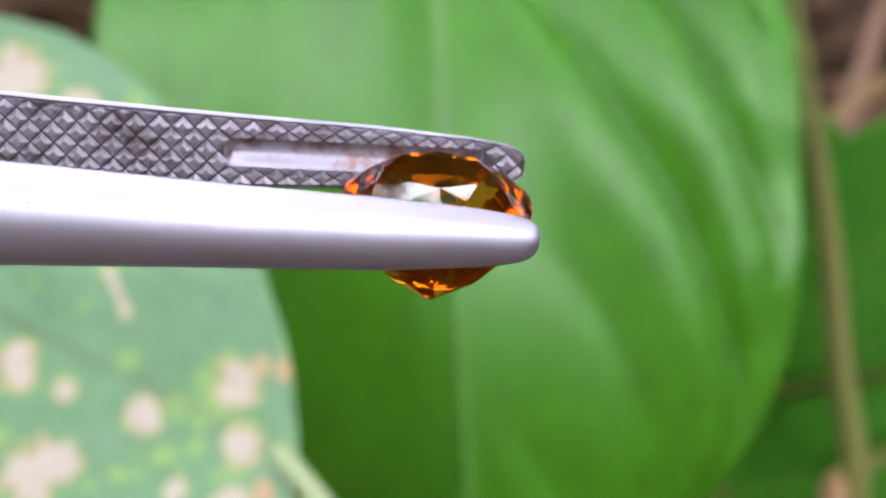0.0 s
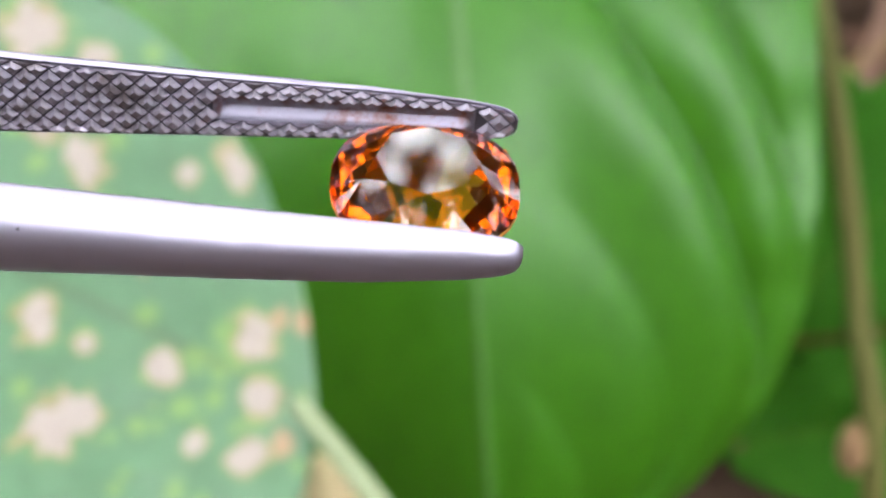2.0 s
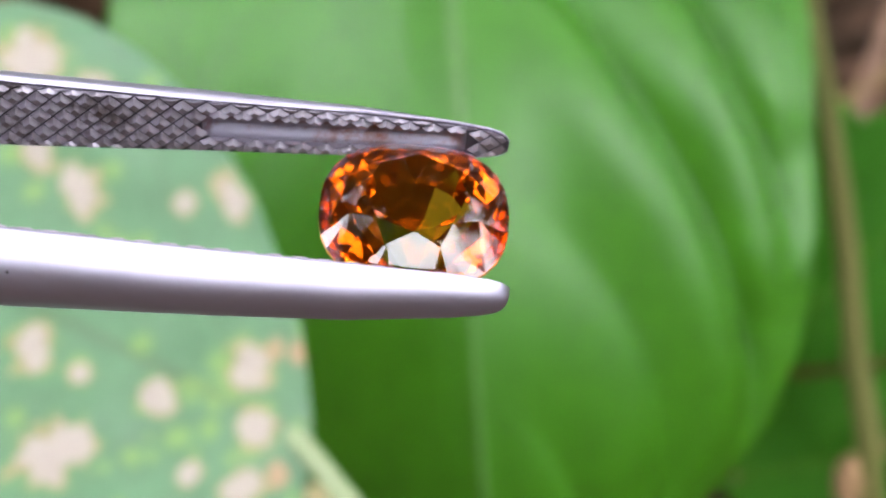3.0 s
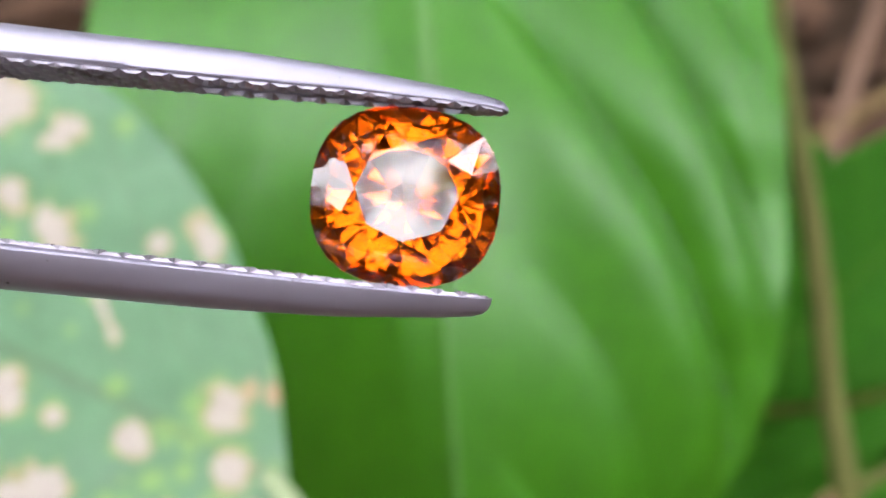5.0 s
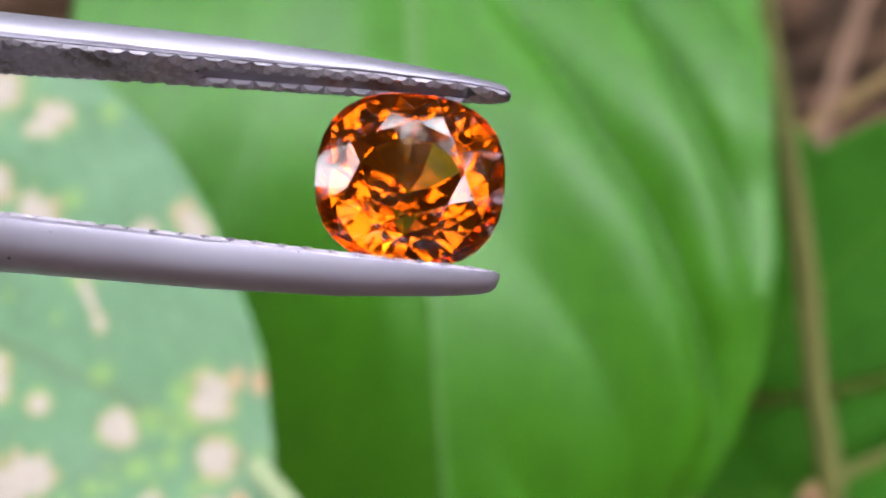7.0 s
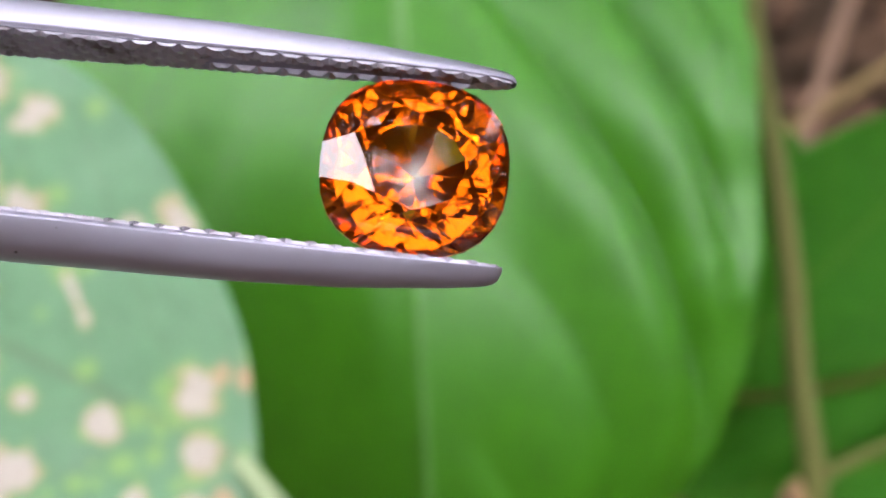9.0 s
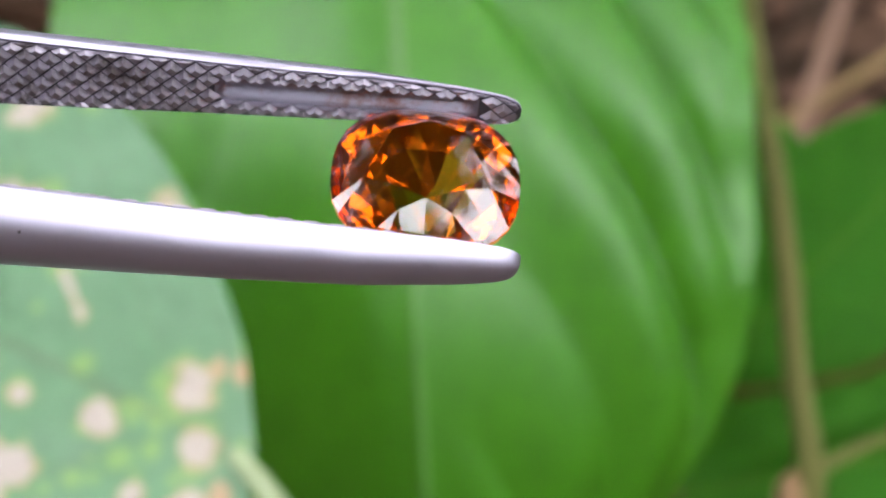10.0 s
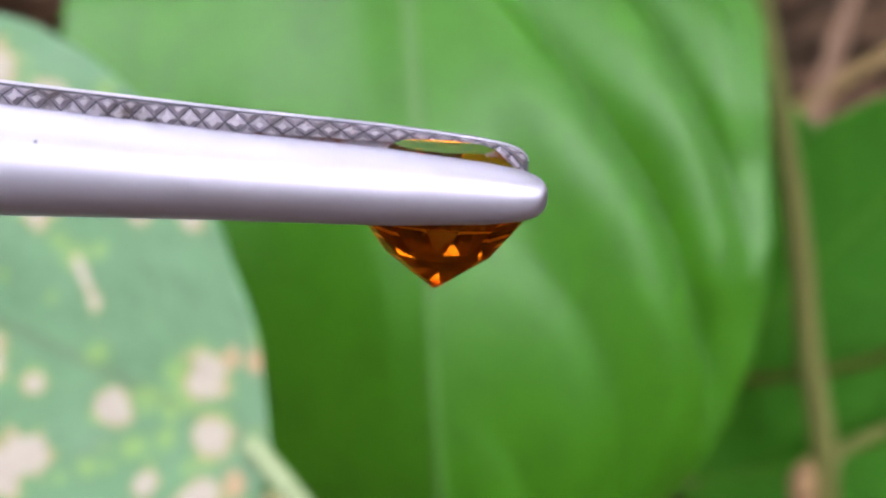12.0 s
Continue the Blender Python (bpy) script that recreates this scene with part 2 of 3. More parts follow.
def scatter_leaves(name, mat, count, place, size, seed):
    """Many small folded leaves in one mesh; place(rng) gives a spot and a lean in degrees."""
    rng = random.Random(seed)
    verts, quads = [], []
    for _ in range(count):
        spot, lean = place(rng)
        m = Matrix.Translation(spot) @ Euler((radians(rng.uniform(-lean, lean)), radians(rng.uniform(-lean, lean)), rng.uniform(0, math.tau))).to_matrix().to_4x4()
        s = size * rng.uniform(0.6, 1.3)
        k = len(verts)
        for x, y, z in ((0, -0.5, 0.02), (0, 0, -0.05), (0, 0.5, 0.06), (0.2, -0.12, 0.05), (0.16, 0.2, 0.07), (-0.2, -0.12, 0.05), (-0.16, 0.2, 0.07)):
            verts.append(m @ Vector((x * s, y * s, z * s)))
        quads += [(k, k + 3, k + 1), (k + 3, k + 4, k + 1), (k + 1, k + 4, k + 2), (k, k + 1, k + 5), (k + 5, k + 1, k + 6), (k + 1, k + 2, k + 6)]
    me = bpy.data.meshes.new(name)
    me.from_pydata(verts, [], quads)
    me.materials.append(mat)
    return new(name, me)


def build_undergrowth():
    """Low unseen thicket added to close the clearing; leaf litter out to its foot."""

    def bush(rng):
        a = rng.gauss(radians(90), 0.45) if rng.random() < 0.4 else rng.uniform(0, math.tau)      # densest on the far side
        c, s = math.cos(a), math.sin(a)
        lump = 0.5 + 0.5 * noise.noise(Vector((c * 3, s * 3, 2)))
        top = 0.8 + 0.5 * lump + 1.7 * smoothstep(0.1, 0.8, s)      # taller on the far side, to cover the low sky in reflections
        r = 2.0 + rng.uniform(0, 0.6) + 0.25 * noise.noise(Vector((c * 6, s * 6, 5)))
        z = top * rng.random() ** 0.7
        return Vector((r * c + 0.2 * (1 - z) * rng.uniform(-1, 1), r * s + 0.2 * (1 - z) * rng.uniform(-1, 1), z + 0.02)), 65

    def floor(rng):
        a, r = rng.uniform(0, math.tau), 2.5 * math.sqrt(rng.random())
        return Vector((r * math.cos(a), 0.3 + r * math.sin(a), 0.012)), 22

    green = plain_organic("thicket_leaf", (0.035, 0.075, 0.02), (0.085, 0.14, 0.045), 9, 0.6)
    brown = plain_organic("litter_leaf", (0.045, 0.026, 0.016), (0.15, 0.082, 0.052), 7, 0.8, 0.0003, 0.1)
    thicket = scatter_leaves("undergrowth", green, 40000, bush, 0.13, 21)
    tagged(thicket, "unseen dark green thicket of low leafy shrubs, added round the clearing", "undergrowth", kind="stuff")
    litter = scatter_leaves("leaf_litter", brown, 2600, floor, 0.085, 22)
    tagged(litter, "dry brown fallen leaves covering the soil", "leaf litter", kind="stuff")


build_undergrowth()


def build_tree(foot, turn, height, heading, reach, count, seed, label):
    """Small unseen tree, added to break up the sky; limbs lean over the clearing."""
    rng = random.Random(seed)
    tree = empty("tree")
    tree.location = foot
    tree.rotation_euler.z = radians(turn)
    crook = Vector((0.12 * rng.uniform(-1, 1), 0.12 * rng.uniform(-1, 1), 0.5 * height))
    crotch = Vector((0.2 * math.cos(heading), 0.2 * math.sin(heading), height))
    part("trunk", tube([(0, 0, -0.05), tuple(crook), tuple(crotch)], lambda t: 0.06 - 0.028 * t, 10, 14, 0.15), MAT_BARK, tree, "rough brown trunk")
    sprays = []
    for k in range(6):
        a = heading + radians(-75 + 30 * k + rng.uniform(-8, 8))
        r = reach * rng.uniform(0.75, 1.1)
        start = crook.lerp(crotch, rng.uniform(0.55, 1.0))
        bend = start + Vector((0.45 * r * math.cos(a), 0.45 * r * math.sin(a), 0.35 + 0.3 * rng.random()))
        tip = start + Vector((r * math.cos(a + 0.2), r * math.sin(a + 0.2), rng.uniform(0.0, 0.7)))
        part("limb", tube([tuple(start), tuple(bend), tuple(tip)], lambda t: 0.024 - 0.019 * t, 8, 8, 0.15), MAT_BARK, tree)
        for m in range(8):
            f = rng.uniform(0.25, 1.05)
            on = start.lerp(bend, 2 * f) if f < 0.5 else bend.lerp(tip, 2 * f - 1)
            sprays.append(on + Vector([rng.gauss(0, 0.22) for _ in range(3)]))

    def leafy(rng):
        c = rng.choice(sprays)
        return c + Vector([rng.gauss(0, 0.15) for _ in range(3)]), 75

    crown = scatter_leaves("crown", MAT_CANOPY, count, leafy, 0.13, seed + 1)
    crown.parent = tree
    crown["label"] = "loose green crown with gaps to the sky"
    tagged(tree, label, "tree", "trees round the clearing")


MAT_BARK = plain_organic("bark", (0.06, 0.045, 0.03), (0.16, 0.12, 0.085), 40, 0.9, 0.004)
MAT_CANOPY = plain_organic("canopy_leaf", (0.025, 0.06, 0.012), (0.06, 0.11, 0.03), 9, 0.5)
# out of view: turn, count and seed set the sky gaps the stone mirrors
build_tree((-1.26, -1.27, 0), -8, 1.7, radians(50), 1.9, 5600, 44, "unseen small leafy tree leaning over the clearing, added to break up the sky")
build_tree((1.45, -0.88, 0), -26, 1.5, radians(142), 1.8, 4200, 103, "unseen small leafy tree with low spreading limbs, added to break up the sky")
build_tree((0.29, 2.6, 0), -12, 1.9, radians(-100), 1.9, 4200, 218, "unseen slim leafy tree at the clearing's edge, added to break up the sky")


# ------------------------------------------------------------------ leaves
PX = 0.2 / 2564.3          # one unit of the broad leaf's plan, in metres


def broad_leaf(parent):
    """Large ovate leaf with arching side veins and a quilted blade; base up, point down."""
    nu, nv = 130, 240
    top, bottom = -640.0, 1425.0
    veins = [-2100, -1680, -1260, -880, -500, -125, 345, 787, 1200, 1600]

    def half(y):
        if y < 300:
            return 646 * max(1 - ((300 - y) / 960) ** 2.8, 0.0) ** 0.75
        return 646 * max(1 - ((y - 300) / 1130) ** 3.3, 0.0)

    bm = bmesh.new()
    rows, vein = [], []
    for j in range(nv + 1):
        y = top + (bottom - top) * j / nv
        w = half(y)
        row = []
        for i in range(nu + 1):
            u = 2 * i / nu - 1
            a = abs(u)
            s = y - 450 * a - 700 * a * a + 25 * noise.noise(Vector((u * 3, y / 300, 4)))
            k = max(i2 for i2, v in enumerate(veins) if v <= s or i2 == 0)
            k = min(k, len(veins) - 2)
            f = (s - veins[k]) / (veins[k + 1] - veins[k])
            f = min(max(f, 0), 1)
            fade = smoothstep(0.04, 0.36, a) * (1 - smoothstep(0.8, 1.0, a))
            deep = (1.0 if u > 0 else 0.05) * (1 - 0.68 * smoothstep(-100, 500, s))
            fall = 0.0085 if u > 0 else 0.023
            z = deep * 0.0049 * fade * (2.6 * f ** 0.5 * (1 - f) - 0.55)      # pillows, steep on their upper side
            z += 0.001 * smoothstep(0, 0.15, a) - fall * a          # fold at the midrib, falling halves
            z += 0.0012 * noise.noise(Vector((u * 2.2, y / 400, 1.7))) + 0.0014 * a**4 * noise.noise(Vector((u, y / 160, 8)))
            up = (400 - y) * PX
            bend = (5.5 if up > -0.002 else 3.2) * (up + 0.002) ** 2
            z -= bend
            x = u * w * PX * (1 + 0.012 * noise.noise(Vector((y / 60, u, 0))) * a)
            grow = 1 + 5 * ((fall - 0.0075) * a + bend - 5.4 * (up - 0.012) ** 2)
            row.append(bm.verts.new((x * grow, -(y - 400) * PX * grow, z)))
            d = min(abs(s - v) for v in veins) / 420
            vein.append(0.06 * math.exp(-((d / 0.04) ** 2)) * smoothstep(0.03, 0.2, a) * (1 - a) + 0.15 * math.exp(-((a / 0.035) ** 2)))
        rows.append(row)
    for a, b in zip(rows, rows[1:]):
        for i in range(nu):
            bm.faces.new((a[i], b[i], b[i + 1], a[i + 1]))
    blade = part("leaf", bm, MAT_LEAF, parent, "broad glossy green leaf with arching veins, hanging")
    store(blade, "vein", vein)
    thicken(blade, 0.0004)
    pts = []
    for y in range(-640, 1426, 103):
        up = (400 - y) * PX
        pts.append((0, up, -0.0003 - (5.5 if up > -0.002 else 3.2) * (up + 0.002) ** 2))
    rib = part("midrib", tube(pts, lambda t: 0.0015 - 0.00125 * t ** 0.5, 3, 10), MAT_MIDRIB, blade, "pale green midrib")
    blade.matrix_basis = pose(-0.0013, 0.1826, 0.2184, 65) @ pose(0, 0, 0, 0, 0, 3.9)
    return blade


def oval_leaf(name, parent, mat, label, a, b, power, shape, masks=None, rings=60, seg=200, wobble=0.012):
    """A rounded blade; shape(x, y) is its relief, masks(x, y) its stains."""
    bm = bmesh.new()
    pts = [(0.0, 0.0)]
    centre = bm.verts.new((0, 0, shape(0, 0)))
    loops = []
    for r in range(1, rings + 1):
        loop = []
        for k in range(seg):
            t = math.tau * k / seg
            c, s = math.cos(t), math.sin(t)
            rad = (abs(c) ** power + abs(s) ** power) ** (-1 / power) * r / rings
            rad *= 1 + wobble * (r / rings) ** 3 * noise.noise(Vector((c * 5, s * 5, a * 900)))
            x, y = a * rad * c, b * rad * s
            loop.append(bm.verts.new((x, y, shape(x, y))))
            pts.append((x, y))
        loops.append(loop)
    for k in range(seg):
        bm.faces.new((centre, loops[0][k], loops[0][(k + 1) % seg]))
    for p, q in zip(loops, loops[1:]):
        for k in range(seg):
            bm.faces.new((p[k], q[k], q[(k + 1) % seg], p[(k + 1) % seg]))
    ob = part(name, bm, mat, parent, label)
    for key, values in (masks(np.array(pts)) if masks else {}).items():
        store(ob, key, values)
    thicken(ob, 0.0004)
    return ob


def build_main_plant():
    plant = empty("broad_leaf_plant")
    plant.location = (0.066, 0.172, 0.0)
    base = Vector(plant.location)
    leaf = broad_leaf(plant)
    leaf.matrix_basis = Matrix.Translation(-base) @ leaf.matrix_basis
    way = [(0.066, 0.172, 0.0), (0.0655, 0.18, 0.1), (0.0636, 0.1896, 0.16), (0.0617, 0.2021, 0.1797), (0.0604, 0.2116, 0.1953),
           (0.0581, 0.2212, 0.2113), (0.0553, 0.231, 0.2275), (0.052, 0.2397, 0.2462), (0.044, 0.249, 0.282), (0.03, 0.251, 0.315)]
    part("stem", tube([Vector(p) - base for p in way], lambda t: 0.0023 - 0.0007 * t, 8, 14, 0.12), MAT_STEM, plant, "slender olive-brown plant stem")
    top = leaf.matrix_basis @ Vector((0, 1040 * PX, -5.5 * (1040 * PX + 0.002) ** 2))
    pet = [Vector((0.044, 0.249, 0.282)) - base, Vector((0.03, 0.253, 0.305)) - base, Vector((0.008, 0.246, 0.305)) - base, top]
    part("petiole", tube(pet, lambda t: 0.0013, 8, 10), MAT_MIDRIB, plant, "green leaf stalk")
    part("knot", tube([Vector(p) - base for p in ((0.0598, 0.1895, 0.159), (0.0602, 0.1905, 0.1615), (0.0606, 0.1916, 0.164), (0.0614, 0.193, 0.1665))],
                      lambda t: 0.0011 + 0.0016 * math.sin(math.pi * t), 5, 12, 0.3), MAT_KNOT, plant, "brown woody knot on the stem")
    part("side_shoot", tube([Vector(p) - base for p in ((0.0615, 0.191, 0.1605), (0.0656, 0.196, 0.1643), (0.0728, 0.2, 0.1662), (0.081, 0.203, 0.1678), (0.1, 0.21, 0.174))],
                            lambda t: 0.0013 - 0.0005 * t, 6, 10, 0.1), MAT_STEM, plant, "thin olive side shoot")
    tagged(plant, "green plant with a large hanging leaf and olive stem", "plant")


build_main_plant()


def build_spotted_plant():
    plant = empty("spotted_plant")
    plant.location = (0.02, 0.09, 0.0)
    base = Vector(plant.location)
    spots = [(0.0066, -0.0190, 0.0021, 0.0029), (0.0174, -0.0223, 0.0025, 0.0029), (0.0165, -0.0148, 0.0026, 0.0036),
             (0.0128, 0.0065, 0.0022, 0.0036), (-0.0027, -0.0166, 0.0016, 0.0016), (0.0074, 0.0056, 0.0016, 0.0019),
             (0.0017, -0.0035, 0.0006, 0.0036), (0.0030, -0.0064, 0.0011, 0.0017), (-0.0140, 0.0249, 0.0049, 0.0055), (-0.0058, 0.0208, 0.0031, 0.0027),
             (-0.0088, -0.0136, 0.0029, 0.0036), (-0.0047, -0.0258, 0.0053, 0.0038), (0.0107, -0.0277, 0.0017, 0.0016),
             (0.0163, -0.0290, 0.0031, 0.0020), (-0.0052, 0.0073, 0.0030, 0.0044), (-0.0106, 0.0110, 0.0024, 0.0030)]
    small = [(0.0218, -0.0131, 0.0013, 0.0018), (0.019, -0.0125, 0.001, 0.0016), (0.02, -0.0275, 0.0014, 0.0016)]
    cx, cy = -0.017, -0.023
    rng = random.Random(3)
    flecks = [(rng.uniform(-0.03, 0.024), rng.uniform(-0.05, 0.03), rng.uniform(0.0008, 0.002)) for _ in range(44)] + [(rng.gauss(0.012, 0.008), rng.gauss(-0.023, 0.006), rng.uniform(0.0006, 0.0014)) for _ in range(22)]

    def masks(p):
        x, y = p[:, 0] + cx, p[:, 1] + cy
        wob = np.array([noise.noise(Vector((a * 420, b * 420, 0.5))) + 0.6 * noise.noise(Vector((a * 1000, b * 1000, 4))) for a, b in zip(x, y)])
        d = np.full(len(x), 9.0)
        c, s = math.cos(radians(27)), math.sin(radians(27))      # the stains stretch along the side veins
        for sx, sy, ra, rb in spots:
            p, q = (x - sx) * c + (y - sy) * s, (y - sy) * c - (x - sx) * s
            d = np.minimum(d, np.hypot(p / ra, q / rb))
        d = d * 1.26 + 0.6 * wob
        e = np.full(len(x), 9.0)
        for sx, sy, ra, rb in small:
            e = np.minimum(e, np.hypot((x - sx) / ra, (y - sy) / rb))
        e = e + 0.25 * wob
        h = np.full(len(x), 9.0)
        for sx, sy, r in flecks:
            h = np.minimum(h, np.hypot(x - sx, y - sy) / r)
        h = h + 0.4 * wob
        halo = np.maximum(0.4 * (1 - smoothstep(0.9, 1.6, d)), 0.55 * (1 - smoothstep(0.3, 1.2, h)))
        # midrib from the stalk, and side veins leaving it
        ax, ay = 0.0235, -0.0235
        dx, dy = -0.9, 0.42
        along, off = (x - ax) * dx + (y - ay) * dy, (x - ax) * dy - (y - ay) * dx
        vein = 0.8 * np.exp(-((off / 0.0006) ** 2))
        side = np.abs(((along - 1.1 * np.abs(off)) / 0.011 + 0.3) % 1 - 0.5) * 0.011
        vein = np.maximum(vein, 0.3 * np.exp(-(((0.0055 - side) / 0.0005) ** 2)))
        return {"spot": 1 - smoothstep(0.75, 1.0, d), "rim": np.maximum(0.75 * (1 - smoothstep(0.95, 1.25, d)), 1 - smoothstep(0.6, 1.1, e)), "halo": halo, "vein": vein}

    def shape(x, y):
        r2 = (x / 0.04) ** 2 + (y / 0.057) ** 2
        return -0.004 * r2 + 0.0009 * noise.noise(Vector((x * 110, y * 110, 2))) + 0.0002 * noise.noise(Vector((x * 320, y * 320, 5)))

    leaf = oval_leaf("leaf", plant, MAT_SPOTTED, "pale green leaf with beige decay spots", 0.0407, 0.0575, 1.72, shape, masks, 150, 420)
    at = pose(-0.04203, 0.15242, 0.22461, 42)
    leaf.matrix_basis = Matrix.Translation(-base) @ at @ Matrix.Translation((cx, cy, 0))
    way = [at @ Vector(p) for p in ((0.0212, -0.0226, -0.0045), (0.0240, -0.0254, -0.0035), (0.0345, -0.0385, -0.0035), (0.046, -0.055, -0.006))]
    way += [Vector((0.018, 0.1, 0.12)), Vector((0.02, 0.09, 0.0))]
    part("petiole", tube([p - base for p in way], lambda t: 0.0012 + 0.0004 * t, 8, 10, 0.1), MAT_PETIOLE, plant, "pale cream-green leaf stalk")
    tagged(plant, "leaf plant with a pale spotted leaf on its stalk", "plant")


build_spotted_plant()


def build_withered_leaf():
    def shape(x, y):
        return 0.002 * noise.noise(Vector((x * 160, y * 160, 4))) - 2.0 * x * x

    thing = empty("withered_leaf")
    thing.matrix_basis = pose(-0.0185, 0.1475, 0.1835, 50) @ pose(0, 0, 0, 0, 0, 45)
    oval_leaf("blade", thing, MAT_WITHERED, "", 0.0052, 0.0125, 2.0, shape, None, 24, 90, 0.2)
    tagged(thing, "withered tan leaf with holes beside the stalk", "dead leaf")


build_withered_leaf()


def build_dry_stalks():
    """Dead stalks standing and leaning in the litter behind the plants."""
    for way, radius, mat, label in (
        ([(0.110, 0.465, 0.0), (0.147, 0.515, 0.107), (0.163, 0.536, 0.15), (0.19, 0.565, 0.24)], 0.0042, MAT_STALK, "pale dry stalk standing in the leaf litter"),
        ([(-0.034, 0.468, 0.0), (0.06, 0.492, 0.055), (0.151, 0.516, 0.111), (0.26, 0.54, 0.172)], 0.0036, MAT_TWIG, "reddish-brown dead twig leaning over the litter"),
    ):
        ob = part("dry_stalk", tube([Vector(p) for p in way], lambda t, r=radius: r * (1 - 0.4 * t), 10, 16, 0.2), mat)
        tagged(ob, label, "dry stalk")


build_dry_stalks()


def build_back_plant():
    plant = empty("understory_plant")
    plant.location = (0.12, 0.25, 0.0)
    base = Vector(plant.location)

    def relief(fold, seed):
        def shape(x, y):
            return fold * abs(x) + 0.0012 * noise.noise(Vector((x * 90, y * 90, seed))) - 3.5 * y * y
        return shape

    def ribs(p):
        x, y = p[:, 0], p[:, 1]
        side = np.abs(((y - 0.9 * np.abs(x)) / 0.012) % 1 - 0.5)
        return {"vein": np.maximum(0.6 * np.exp(-((x / 0.0007) ** 2)), 0.3 * np.exp(-((side / 0.05) ** 2)))}

    # the leaves' dimness comes mostly from their darkened green
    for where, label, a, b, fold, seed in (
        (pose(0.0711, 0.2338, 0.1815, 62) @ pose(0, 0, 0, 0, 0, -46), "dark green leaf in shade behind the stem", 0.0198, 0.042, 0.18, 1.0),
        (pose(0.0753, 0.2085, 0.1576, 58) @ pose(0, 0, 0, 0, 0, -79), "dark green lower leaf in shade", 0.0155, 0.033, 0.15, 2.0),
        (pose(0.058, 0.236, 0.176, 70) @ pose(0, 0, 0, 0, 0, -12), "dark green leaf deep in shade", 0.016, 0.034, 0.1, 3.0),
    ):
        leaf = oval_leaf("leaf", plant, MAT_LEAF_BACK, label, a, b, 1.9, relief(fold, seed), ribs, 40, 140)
        leaf.matrix_basis = Matrix.Translation(-base) @ where
        tip = where @ Vector((0, -b * 0.92, -0.003))
        root = Vector((0.12, 0.25, 0.05 + 0.02 * seed))
        mid = (tip + root) / 2 + Vector((0, 0.01, 0.012))
        part("petiole", tube([root - base, mid - base, tip - base], lambda t: 0.0012 - 0.0004 * t, 8, 8), MAT_TWIG, plant, "thin reddish-brown leaf stalk")
    # stands in for the lower leaf's rim, added as a thin tube
    rim_strip = [(0.046, 0.2098, 0.171), (0.054, 0.2082, 0.1722), (0.063, 0.2067, 0.1742), (0.0717, 0.2055, 0.177), (0.082, 0.2055, 0.18), (0.105, 0.228, 0.16), (0.12, 0.25, 0.1)]
    part("petiole", tube([Vector(p) - base for p in rim_strip], lambda t: 0.0009, 8, 8), MAT_RIM_STRIP, plant, "thin olive-brown strip standing in for the lower leaf's rim")
    part("stem", tube([(0, 0, 0), (0.002, 0.001, 0.06), (0, 0, 0.12)], lambda t: 0.0022 - 0.0008 * t, 8, 10, 0.1), MAT_TWIG, plant, "short brown stem")
    tagged(plant, "low plant with dark green shaded leaves", "plant")


build_back_plant()


# ------------------------------------------------------------------ tweezers
MM = 0.001
HALF_WIDTH = [(-112, 3.0), (-100, 4.4), (-60, 4.4), (-35, 2.9), (-17, 1.98), (-9, 1.62), (-2.5, 1.40), (1.5, 1.13), (2.8, 0.96), (3.2, 0.88), (3.5, 0.77), (3.72, 0.66), (3.88, 0.5), (3.98, 0.3)]
THICK = [(-112, 1.2), (-90, 1.6), (-50, 1.9), (-17, 1.95), (-8, 1.7), (-2.5, 1.3), (1.5, 0.88), (3.2, 0.66), (3.75, 0.5), (3.98, 0.25)]
THICK_LOWER = [(-112, 1.2), (-90, 1.6), (-50, 1.9), (-17, 1.97), (-8, 1.8), (-2.5, 1.5), (1.5, 1.12), (3.2, 0.9), (3.7, 0.74), (3.88, 0.55), (3.98, 0.3)]
INNER = [(-112, 0.02), (-95, 1.6), (-60, 4.1), (-35, 3.6), (-17, 3.6), (-8, 3.74), (-2.5, 3.86), (3.98, 3.91)]
SLOT = (-9.4, 2.1, 0.7)
TOOTH = 0.085


def floor_depth(thick):
    """How deep the floor between the teeth lies below the gripping plane."""
    return min(0.15, 0.17 * thick)


